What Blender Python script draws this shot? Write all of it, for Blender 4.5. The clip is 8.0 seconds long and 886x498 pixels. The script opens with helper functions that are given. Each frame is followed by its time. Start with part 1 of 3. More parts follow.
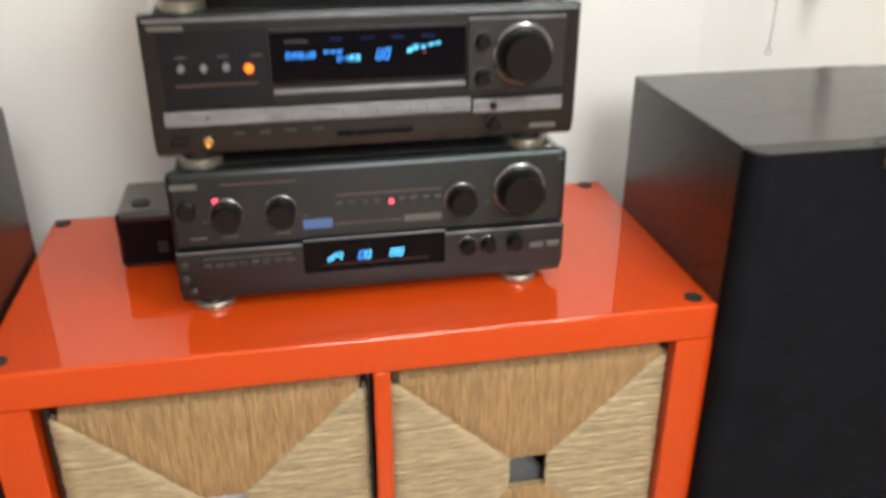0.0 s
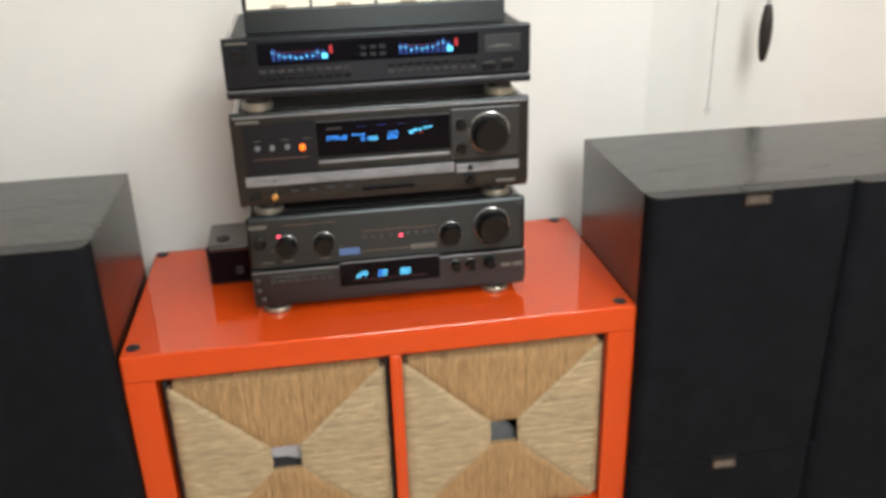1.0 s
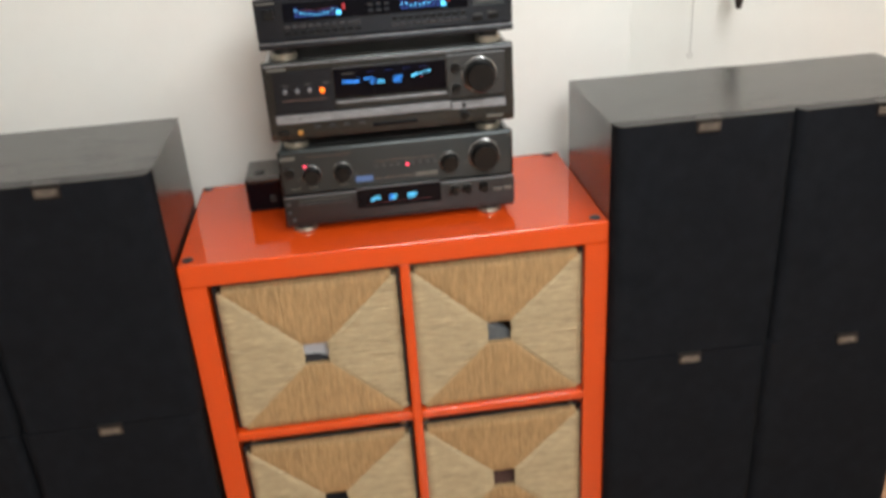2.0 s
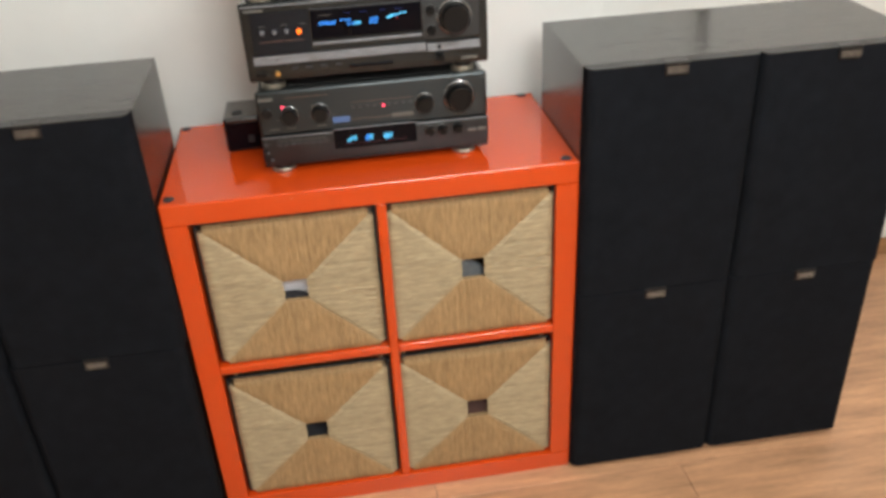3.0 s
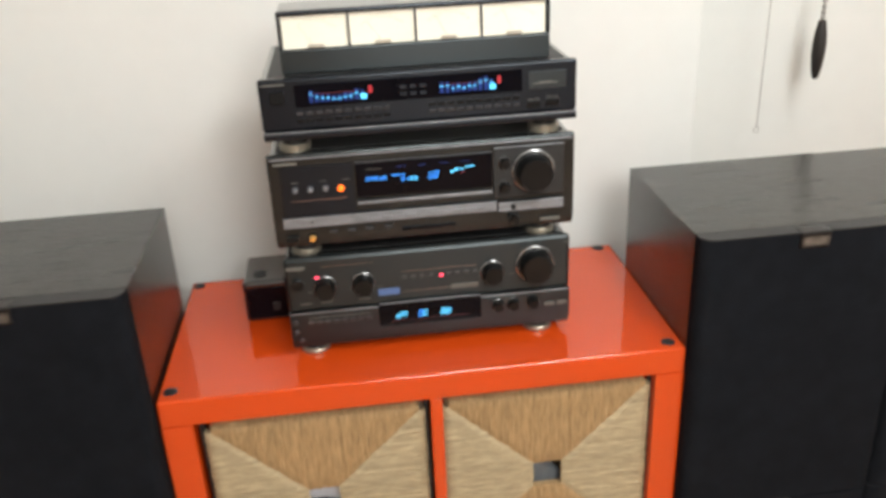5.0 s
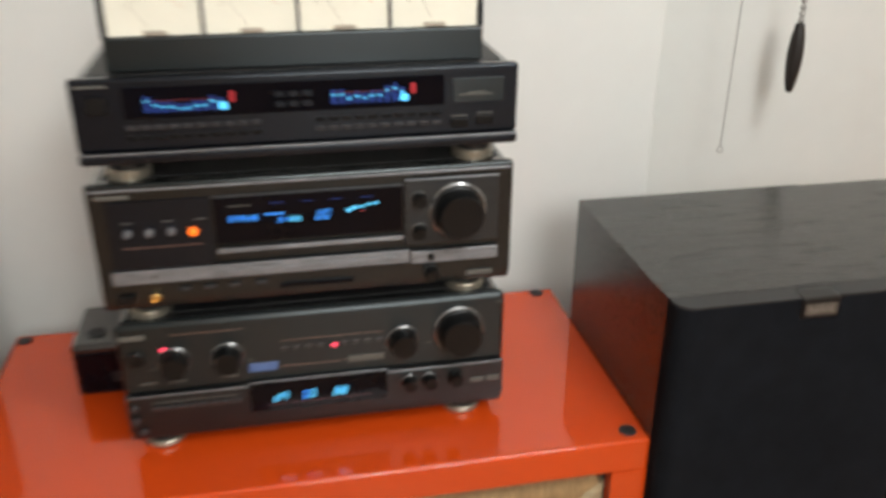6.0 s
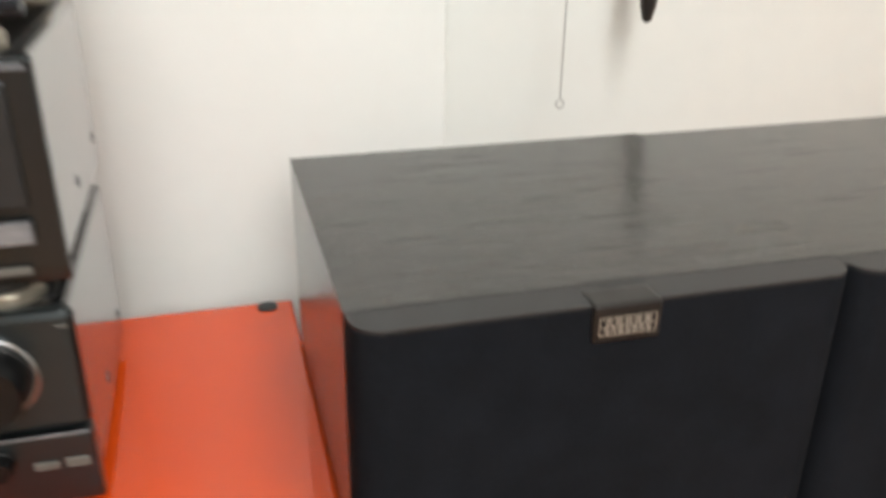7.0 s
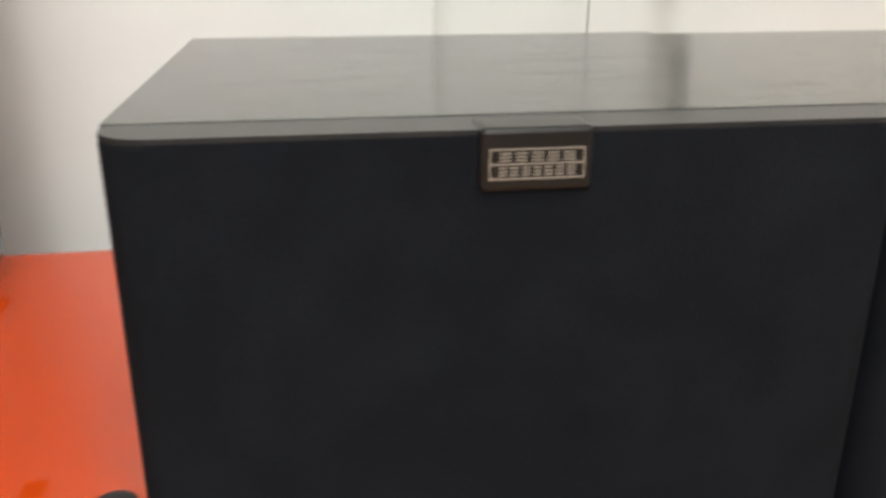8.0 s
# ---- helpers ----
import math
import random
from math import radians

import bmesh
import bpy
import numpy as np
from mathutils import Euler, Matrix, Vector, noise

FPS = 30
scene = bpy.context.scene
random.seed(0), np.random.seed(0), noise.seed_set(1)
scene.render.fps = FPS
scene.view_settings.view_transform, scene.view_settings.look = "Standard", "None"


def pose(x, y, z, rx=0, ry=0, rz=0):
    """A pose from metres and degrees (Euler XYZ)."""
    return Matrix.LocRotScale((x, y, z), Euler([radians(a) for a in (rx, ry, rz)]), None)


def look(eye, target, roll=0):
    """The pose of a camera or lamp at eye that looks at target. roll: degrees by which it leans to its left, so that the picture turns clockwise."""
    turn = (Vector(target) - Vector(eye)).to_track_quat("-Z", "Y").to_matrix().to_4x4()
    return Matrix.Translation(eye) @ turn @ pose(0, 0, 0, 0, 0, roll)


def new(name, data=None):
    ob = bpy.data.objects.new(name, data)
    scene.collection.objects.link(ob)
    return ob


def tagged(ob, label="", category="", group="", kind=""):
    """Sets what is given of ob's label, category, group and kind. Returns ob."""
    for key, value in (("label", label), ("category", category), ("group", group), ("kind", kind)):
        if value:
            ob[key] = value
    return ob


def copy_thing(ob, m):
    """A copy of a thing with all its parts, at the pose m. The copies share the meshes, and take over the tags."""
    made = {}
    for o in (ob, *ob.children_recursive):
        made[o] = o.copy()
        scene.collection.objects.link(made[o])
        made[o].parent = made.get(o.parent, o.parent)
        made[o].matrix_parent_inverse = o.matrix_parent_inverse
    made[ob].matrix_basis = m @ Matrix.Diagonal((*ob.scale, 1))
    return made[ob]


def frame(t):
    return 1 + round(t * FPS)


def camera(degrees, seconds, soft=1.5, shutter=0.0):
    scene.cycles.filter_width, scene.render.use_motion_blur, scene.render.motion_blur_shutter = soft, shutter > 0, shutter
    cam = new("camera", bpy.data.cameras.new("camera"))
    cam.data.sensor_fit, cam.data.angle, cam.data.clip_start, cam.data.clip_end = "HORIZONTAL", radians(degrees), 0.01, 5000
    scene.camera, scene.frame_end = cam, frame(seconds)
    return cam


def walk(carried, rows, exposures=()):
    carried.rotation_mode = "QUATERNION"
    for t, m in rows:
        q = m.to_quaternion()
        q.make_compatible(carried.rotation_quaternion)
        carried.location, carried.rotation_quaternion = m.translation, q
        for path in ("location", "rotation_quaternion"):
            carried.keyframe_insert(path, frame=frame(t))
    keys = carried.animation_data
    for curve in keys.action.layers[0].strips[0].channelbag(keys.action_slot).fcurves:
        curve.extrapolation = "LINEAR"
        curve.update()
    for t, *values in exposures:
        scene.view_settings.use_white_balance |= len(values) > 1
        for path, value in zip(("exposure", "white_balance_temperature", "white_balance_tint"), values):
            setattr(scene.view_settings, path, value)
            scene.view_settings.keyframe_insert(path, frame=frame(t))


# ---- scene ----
cam = camera(54.7, 8.0, soft=3.5, shutter=0.65)
PATH = [
    (0, (0.321, -0.772, 1.272), (0.663, 0.993, 0.396), 0.1),
    (0.3, (0.311, -0.854, 1.334), (0.669, 0.92, 0.486), 0.0),
    (0.5, (0.31, -0.912, 1.379), (0.641, 0.866, 0.525), -0.4),
    (0.8, (0.312, -1.056, 1.396), (0.597, 0.752, 0.591), -1.4),
    (1, (0.312, -1.14, 1.425), (0.583, 0.67, 0.619), -1.7),
    (1.2, (0.302, -1.23, 1.438), (0.567, 0.594, 0.659), -1.8),
    (1.5, (0.299, -1.319, 1.449), (0.536, 0.504, 0.663), -2.3),
    (1.7, (0.306, -1.369, 1.444), (0.516, 0.439, 0.616), -3.3),
    (1.8, (0.322, -1.387, 1.442), (0.511, 0.416, 0.598), -3.6),
    (2, (0.339, -1.401, 1.461), (0.515, 0.385, 0.58), -3.8),
    (2.2, (0.339, -1.438, 1.472), (0.521, 0.32, 0.536), -3.8),
    (3.3, (0.334, -1.443, 1.506), (0.559, 0.266, 0.492), -2.8),
    (3.5, (0.33, -1.416, 1.523), (0.552, 0.309, 0.535), -2.5),
    (3.7, (0.313, -1.406, 1.52), (0.527, 0.354, 0.596), -2.5),
    (4, (0.315, -1.357, 1.536), (0.455, 0.443, 0.675), -3.0),
    (4.2, (0.323, -1.321, 1.536), (0.441, 0.497, 0.709), -3.2),
    (5.3, (0.309, -0.964, 1.468), (0.547, 0.834, 0.625), -2.3),
    (5.5, (0.321, -0.903, 1.463), (0.592, 0.887, 0.613), -1.8),
    (5.8, (0.349, -0.829, 1.444), (0.68, 0.956, 0.605), -0.4),
    (6, (0.385, -0.756, 1.422), (0.743, 1.018, 0.572), 0.3),
    (6.2, (0.443, -0.678, 1.387), (0.833, 1.105, 0.57), 0.8),
    (6.5, (0.571, -0.558, 1.336), (1.021, 1.194, 0.484), 0.3),
    (6.8, (0.684, -0.472, 1.265), (1.169, 1.274, 0.422), 0.8),
    (7, (0.729, -0.434, 1.216), (1.214, 1.323, 0.393), 0.6),
    (7.2, (0.755, -0.405, 1.171), (1.211, 1.354, 0.34), -0.2),
    (7.5, (0.795, -0.379, 1.103), (1.189, 1.428, 0.342), 0.7),
    (7.8, (0.846, -0.35, 1.058), (1.173, 1.481, 0.326), 0.6),
    (8, (0.873, -0.342, 1.048), (1.149, 1.514, 0.355), 0.1),
]
walk(cam, [(t, look(eye, target, roll)) for t, eye, target, roll in PATH],
     [(0, 0.06), (0.4, -0.06), (5.3, -0.04), (5.8, -0.22), (6.1, -0.52), (6.3, -0.68), (6.5, -0.6), (6.7, -0.2), (7.0, 0.0), (7.5, 0.1), (8, -0.03)])

# ---------------- light ----------------
world = bpy.data.worlds.new("world")
scene.world = world
world.use_nodes = True
world.node_tree.nodes["Background"].inputs[0].default_value = (0.9, 0.92, 1.0, 1)
world.node_tree.nodes["Background"].inputs[1].default_value = 0.02

lamp = bpy.data.lights.new("ceiling_bulb", "POINT")
lamp.energy, lamp.color, lamp.shadow_soft_size = 36.0, (0.97, 1.0, 0.975), 0.18
new("ceiling_bulb", lamp).matrix_world = pose(1.05, -0.74, 2.24)
# added fill, no known lamp: it brightens the walls and fronts
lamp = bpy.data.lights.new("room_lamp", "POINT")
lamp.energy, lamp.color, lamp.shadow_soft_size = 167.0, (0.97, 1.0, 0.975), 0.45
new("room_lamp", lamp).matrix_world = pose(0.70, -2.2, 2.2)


# ---------------- mesh helpers ----------------
OFFSET = {}


def finish(bm, name, mat, sharp=32):
    """A mesh whose round parts are smooth and whose broad faces stay flat."""
    me = bpy.data.meshes.new(name)
    bmesh.ops.recalc_face_normals(bm, faces=bm.faces)
    for f in bm.faces:
        f.smooth = True
    for e in bm.edges:
        if len(e.link_faces) == 2:
            p, q = (f.calc_area() for f in e.link_faces)
            angle = e.calc_face_angle(0.0)
            uneven = max(p, q) > 10 * max(min(p, q), 1e-12)
            e.smooth = not (angle > radians(sharp) or (uneven and angle > radians(3)))
    bm.to_mesh(me)
    bm.free()
    me.materials.append(mat)
    return me


def thing(name, base, label, category, group="", kind=""):
    """An empty at the base of a thing; its parts are given in world metres."""
    ob = new(name)
    ob.location = base
    ob.empty_display_size = 0.05
    OFFSET[ob] = Vector(base)
    return tagged(ob, label, category, group, kind)


def part(name, bm, mat, parent, label="", sharp=32):
    off = OFFSET[parent]
    bmesh.ops.translate(bm, verts=bm.verts, vec=-off)
    ob = new(name, finish(bm, name, mat, sharp))
    ob.parent = parent
    OFFSET[ob] = off
    return tagged(ob, label)


def single(name, bm, mat, label="", category="", group="", kind="", sharp=32):
    """A thing of one mesh, given in world metres."""
    ob = new(name, finish(bm, name, mat, sharp))
    OFFSET[ob] = Vector((0, 0, 0))
    return tagged(ob, label, category, group, kind)


def box(x0, x1, y0, y1, z0, z1, bevel=0.0, seg=2, bm=None):
    bm = bm or bmesh.new()
    m = Matrix.LocRotScale(((x0 + x1) / 2, (y0 + y1) / 2, (z0 + z1) / 2), None, (x1 - x0, y1 - y0, z1 - z0))
    made = bmesh.ops.create_cube(bm, size=1, matrix=m)["verts"]
    if bevel:
        edges = list({e for v in made for e in v.link_edges})
        bmesh.ops.bevel(bm, geom=edges, offset=bevel, segments=seg, profile=0.5, affect="EDGES", clamp_overlap=True)
    return bm


def turned(profile, axis, centre, seg=32, bm=None):
    """A turned solid: profile of (radius, height along the axis); axis 'y' points to the viewer (-y), 'z' up."""
    bm = bm or bmesh.new()
    rings = []
    for r, h in profile:
        ring = []
        for i in range(seg):
            a = 2 * math.pi * i / seg
            u, v = r * math.cos(a), r * math.sin(a)
            p = (u, -h, v) if axis == "y" else (u, v, h)
            ring.append(bm.verts.new(Vector(p) + Vector(centre)))
        rings.append(ring)
    for a, b in zip(rings, rings[1:]):
        for i in range(seg):
            j = (i + 1) % seg
            bm.faces.new((a[i], a[j], b[j], b[i]))
    bm.faces.new(rings[0])
    bm.faces.new(rings[-1])
    return bm


def tube(points, r, sides=6, bm=None):
    bm = bm or bmesh.new()
    pts = [Vector(p) for p in points]
    rings = []
    for i, p in enumerate(pts):
        d = (pts[min(i + 1, len(pts) - 1)] - pts[max(i - 1, 0)]).normalized()
        side = d.cross(Vector((0.31, 0.87, 0.39))).normalized()
        up = d.cross(side)
        rings.append([bm.verts.new(p + r * (math.cos(2 * math.pi * k / sides) * side + math.sin(2 * math.pi * k / sides) * up)) for k in range(sides)])
    for a, b in zip(rings, rings[1:]):
        for k in range(sides):
            j = (k + 1) % sides
            bm.faces.new((a[k], a[j], b[j], b[k]))
    bm.faces.new(rings[0])
    bm.faces.new(rings[-1])
    return bm


# ---------------- materials ----------------
def material(name, base, rough=0.5, metal=0.0, vary=0.0, scale=8.0, bump=0.0, bump_scale=200.0, stretch=(1, 1, 1),
             coat=0.0, coat_ior=1.5, coat_rough=0.06, dark=None, per_object=0.0, per_island=0.0, emit=0.0, spec=0.5, coat_bump=False, brushed=0.0, tint=(1, 1, 1), pores=0.0):
    """A surface with broad and fine variation in object space."""
    m = bpy.data.materials.new(name)
    m.use_nodes = True
    nt = m.node_tree
    n, l = nt.nodes, nt.links
    b = n["Principled BSDF"]
    b.inputs["Roughness"].default_value = rough
    b.inputs["Metallic"].default_value = metal
    b.inputs["Coat Weight"].default_value = coat
    b.inputs["Coat Roughness"].default_value = coat_rough
    b.inputs["Coat IOR"].default_value = coat_ior
    b.inputs["Specular IOR Level"].default_value = spec
    b.inputs["Specular Tint"].default_value = (*tint, 1)
    b.inputs["Base Color"].default_value = (*base, 1)
    if emit:
        b.inputs["Emission Color"].default_value = (*base, 1)
        b.inputs["Emission Strength"].default_value = emit
    if brushed:
        up = n.new("ShaderNodeCombineXYZ")
        up.inputs[2].default_value = 1.0
        l.new(up.outputs[0], b.inputs["Tangent"])
        b.inputs["Anisotropic"].default_value = brushed
    tc = n.new("ShaderNodeTexCoord")
    mp = n.new("ShaderNodeMapping")
    mp.inputs["Scale"].default_value = stretch
    l.new(tc.outputs["Object"], mp.inputs["Vector"])
    if pores:
        # open pores of the wood, short dashes along the grain with less lacquer on them
        pm = n.new("ShaderNodeMapping")
        pm.inputs["Scale"].default_value = (13, 150, 150)
        l.new(tc.outputs["Object"], pm.inputs["Vector"])
        pn = n.new("ShaderNodeTexNoise")
        pn.inputs["Scale"].default_value, pn.inputs["Detail"].default_value = 1.0, 3
        l.new(pm.outputs[0], pn.inputs["Vector"])
        pr = n.new("ShaderNodeMapRange")
        pr.inputs[1].default_value, pr.inputs[2].default_value = 0.56, 0.74
        pr.inputs[3].default_value, pr.inputs[4].default_value = coat, coat - pores
        l.new(pn.outputs[0], pr.inputs[0])
        l.new(pr.outputs[0], b.inputs["Coat Weight"])
    last = None
    if vary:
        big = n.new("ShaderNodeTexNoise")
        big.inputs["Scale"].default_value, big.inputs["Detail"].default_value = scale, 6
        l.new(mp.outputs[0], big.inputs["Vector"])
        fine = n.new("ShaderNodeTexNoise")
        fine.inputs["Scale"].default_value, fine.inputs["Detail"].default_value = scale * 9, 4
        l.new(mp.outputs[0], fine.inputs["Vector"])
        add = n.new("ShaderNodeMath")
        add.operation = "MULTIPLY_ADD"
        add.inputs[1].default_value = 0.5
        l.new(fine.outputs[0], add.inputs[0])
        l.new(big.outputs[0], add.inputs[2])
        ramp = n.new("ShaderNodeMapRange")
        ramp.inputs[1].default_value, ramp.inputs[2].default_value = 0.5, 1.0
        l.new(add.outputs[0], ramp.inputs[0])
        mix = n.new("ShaderNodeMix")
        mix.data_type = "RGBA"
        low = dark or tuple(c * (1 - vary) for c in base)
        mix.inputs[6].default_value = (*low, 1)
        mix.inputs[7].default_value = (*[min(1, c * (1 + vary * 0.5)) for c in base], 1)
        l.new(ramp.outputs[0], mix.inputs[0])
        last = mix.outputs[2]
    for amount, node, out in ((per_object, "ShaderNodeObjectInfo", "Random"), (per_island, "ShaderNodeNewGeometry", "Random Per Island")):
        if amount and last:
            src = n.new(node)
            rr = n.new("ShaderNodeMapRange")
            rr.inputs[3].default_value, rr.inputs[4].default_value = 1 - amount, 1 + amount
            l.new(src.outputs[out], rr.inputs[0])
            hsv = n.new("ShaderNodeHueSaturation")
            l.new(rr.outputs[0], hsv.inputs["Value"])
            l.new(last, hsv.inputs["Color"])
            last = hsv.outputs[0]
    if last:
        l.new(last, b.inputs["Base Color"])
    if bump:
        nz = n.new("ShaderNodeTexNoise")
        nz.inputs["Scale"].default_value, nz.inputs["Detail"].default_value = bump_scale, 3
        l.new(mp.outputs[0], nz.inputs["Vector"])
        bp = n.new("ShaderNodeBump")
        bp.inputs["Strength"].default_value, bp.inputs["Distance"].default_value = bump, 0.002
        l.new(nz.outputs[0], bp.inputs["Height"])
        l.new(bp.outputs[0], b.inputs["Normal"])
        if coat_bump:
            l.new(bp.outputs[0], b.inputs["Coat Normal"])
    return m


WALL = material("wall_paint", (0.783, 0.785, 0.757), 0.85, vary=0.03, scale=2.5, bump=0.015, bump_scale=60)
CEIL = material("ceiling_paint", (0.82, 0.81, 0.79), 0.9, vary=0.03, scale=2)
RED = material("red_lacquer", (0.605, 0.062, 0.006), 0.30, vary=0.02, scale=3, coat=1.0, coat_ior=1.62, coat_rough=0.012, spec=0.0)
ASH = material("black_ash_veneer", (0.013, 0.0128, 0.0118), 0.45, vary=0.6, scale=9, stretch=(1.0, 40, 40), bump=0.20, bump_scale=13, coat=1.0, coat_ior=1.495, coat_rough=0.12, spec=0.08, coat_bump=True, pores=0.17)
CLOTH = material("black_grille_cloth", (0.0078, 0.0090, 0.0120), 0.95, vary=0.3, scale=30, bump=0.3, bump_scale=900, spec=0.10)
EDGE = material("satin_edge", (0.014, 0.0145, 0.016), 0.5, vary=0.2, scale=40, spec=0.25, coat=0.6, coat_ior=1.3, coat_rough=0.25)
BADGE = material("badge_plastic", (0.010, 0.009, 0.009), 0.32, vary=0.2, scale=40, spec=0.35)
SILVER = material("badge_metal", (0.54, 0.50, 0.44), 0.32, 0.6, vary=0.2, scale=60)
PANEL = material("black_front_panel", (0.0040, 0.0048, 0.0078), 0.27, vary=0.2, scale=12, stretch=(1, 10, 10), spec=0.38, brushed=0.85, tint=(0.82, 0.90, 1.0))
PANEL_AMP = material("green_black_front_panel", (0.0055, 0.0076, 0.0080), 0.32, vary=0.2, scale=12, stretch=(1, 10, 10), spec=0.60, brushed=0.85, tint=(0.86, 0.95, 1.0))
PANEL_WARM = material("smoked_front_panel", (0.0048, 0.0053, 0.0054), 0.24, vary=0.2, scale=12, stretch=(1, 10, 10), spec=0.62, brushed=0.85, tint=(0.86, 0.95, 1.0))
CASE = material("black_painted_steel", (0.013, 0.013, 0.0135), 0.26, vary=0.2, scale=9, bump=0.01, bump_scale=700, spec=0.4, coat=1.0, coat_ior=1.5, coat_rough=0.08)
GLOSS = material("display_window", (0.003, 0.003, 0.005), 0.08, vary=0.2, scale=9, spec=0.12)
KNOB = material("knob_black", (0.0045, 0.0048, 0.0052), 0.38, vary=0.2, scale=60, spec=0.28)
KNOB_EDGE = material("knob_rim", (0.26, 0.26, 0.265), 0.26, 0.85, vary=0.15, scale=60)
STRIP = material("brushed_strip", (0.22, 0.23, 0.25), 0.42, 0.55, vary=0.35, scale=14, stretch=(3, 14, 14), brushed=0.7)
FIELD = material("grey_metal_field", (0.028, 0.029, 0.030), 0.34, 0.5, vary=0.2, scale=14, stretch=(1, 10, 10), brushed=0.8)
TRIM = material("dark_trim", (0.055, 0.055, 0.06), 0.36, 0.4, vary=0.2, scale=30)
FOOT = material("champagne_foot", (0.40, 0.365, 0.30), 0.34, 0.7, vary=0.25, scale=60)
GOLD = material("gold_plating", (0.75, 0.50, 0.20), 0.25, 1.0, vary=0.1, scale=60)
BRONZE = material("bronze_print", (0.20, 0.10, 0.07), 0.5, vary=0.1, scale=90)
PRINT = material("panel_print", (0.11, 0.106, 0.095), 0.6, vary=0.1, scale=90)
BLUE_PRINT = material("blue_print", (0.08, 0.15, 0.34), 0.5, vary=0.1, scale=90)
RUBBER = material("black_plastic_cap", (0.012, 0.012, 0.013), 0.5, vary=0.2, scale=90)
CYAN = material("cyan_display_segment", (0.10, 0.58, 0.95), 0.5, emit=1.15)
BLUE = material("blue_display_segment", (0.035, 0.29, 0.95), 0.5, emit=1.0)
DIM = material("dim_blue_segment", (0.012, 0.05, 0.30), 0.5, emit=0.25)
REDSEG = material("red_display_segment", (0.42, 0.02, 0.03), 0.5, emit=0.2)
DIMRED = material("dim_red_segment", (0.10, 0.005, 0.01), 0.5, emit=0.08)
RED_LED = material("red_led", (1.0, 0.06, 0.12), 0.4, emit=2.2)
AMBER = material("amber_led", (1.0, 0.17, 0.012), 0.4, emit=1.6)
DIAL = material("cream_meter_dial", (0.80, 0.775, 0.66), 0.6, vary=0.04, scale=25, emit=0.10)
INK = material("dial_ink", (0.40, 0.35, 0.28), 0.7, vary=0.1, scale=60)
INK_RED = material("dial_red_ink", (0.72, 0.40, 0.28), 0.7, vary=0.1, scale=60)
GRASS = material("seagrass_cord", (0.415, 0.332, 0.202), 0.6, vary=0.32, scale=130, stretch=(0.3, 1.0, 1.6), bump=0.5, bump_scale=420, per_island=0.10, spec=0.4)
# same seagrass: the duller sheen of upright cords is put into this colour
GRASS_SHADED = material("shaded_seagrass_cord", (0.40, 0.264, 0.130), 0.65, vary=0.32, scale=130, stretch=(1.6, 1.0, 0.3), bump=0.5, bump_scale=420, per_island=0.08, spec=0.3)
GRASS_BACK = material("seagrass_backing", (0.34, 0.23, 0.115), 0.8, vary=0.4, scale=30, bump=0.6, bump_scale=300)
PAPER = material("pale_cloth", (0.62, 0.62, 0.66), 0.8, vary=0.2, scale=20)
GREY_CLOTH = material("grey_cloth", (0.13, 0.14, 0.15), 0.8, vary=0.4, scale=30)
DARK_CLOTH = material("dark_cloth", (0.02, 0.02, 0.025), 0.8, vary=0.4, scale=30)
BROWN_CLOTH = material("brown_cloth", (0.07, 0.028, 0.02), 0.8, vary=0.4, scale=30)
OAK = material("oak_laminate", (0.55, 0.30, 0.165), 0.36, vary=0.38, scale=5, stretch=(1.0, 9, 9), bump=0.12, bump_scale=40, per_object=0.10)
JOINT = material("floor_joint", (0.06, 0.035, 0.02), 0.8, vary=0.2, scale=9)
OAK_TRIM = material("oak_baseboard", (0.36, 0.19, 0.085), 0.4, vary=0.3, scale=6, stretch=(1.0, 9, 9))
CORD = material("pull_cord_white", (0.42, 0.41, 0.39), 0.6, vary=0.1, scale=80)
BEAD = material("metal_bead", (0.55, 0.54, 0.52), 0.3, 0.9, vary=0.1, scale=90)
PULL = material("dark_wood_pull", (0.018, 0.013, 0.011), 0.45, vary=0.3, scale=30, stretch=(8, 8, 1))

# ---------------- room ----------------
X0, X1, Y0, YN, YR, XS, H = -3.0, 3.6, -6.0, 0.505, 0.72, 0.99, 2.45
single("floor", box(X0 - 0.1, X1 + 0.1, Y0 - 0.1, YR + 0.1, -0.12, -0.004), JOINT, "oak laminate plank floor", "floor", kind="structure")
single("wall_north", box(X0, XS, YN, YR + 0.12, 0, H, 0.003), WALL, "off-white painted wall behind the stereo", "wall", kind="structure")
single("wall_recess", box(XS, X1, YR, YR + 0.12, 0, H), WALL, "off-white painted wall, set back", "wall", kind="structure")
single("wall_west", box(X0 - 0.12, X0, Y0, YR + 0.12, 0, H), WALL, "plain off-white painted wall", "wall", kind="structure")
single("wall_east", box(X1, X1 + 0.12, Y0, YR + 0.12, 0, H), WALL, "plain off-white painted wall", "wall", kind="structure")
single("wall_south", box(X0 - 0.12, X1 + 0.12, Y0 - 0.12, Y0, 0, H), WALL, "plain off-white painted wall", "wall", kind="structure")
single("ceiling", box(X0 - 0.12, X1 + 0.12, Y0 - 0.12, YR + 0.12, H, H + 0.1), CEIL, "plain white ceiling", "ceiling", kind="structure")
single("baseboard", box(XS + 0.002, X1 - 0.002, YR - 0.015, YR - 0.001, 0.001, 0.06, 0.003), OAK_TRIM, "oak skirting board along the wall", "baseboard", kind="structure")


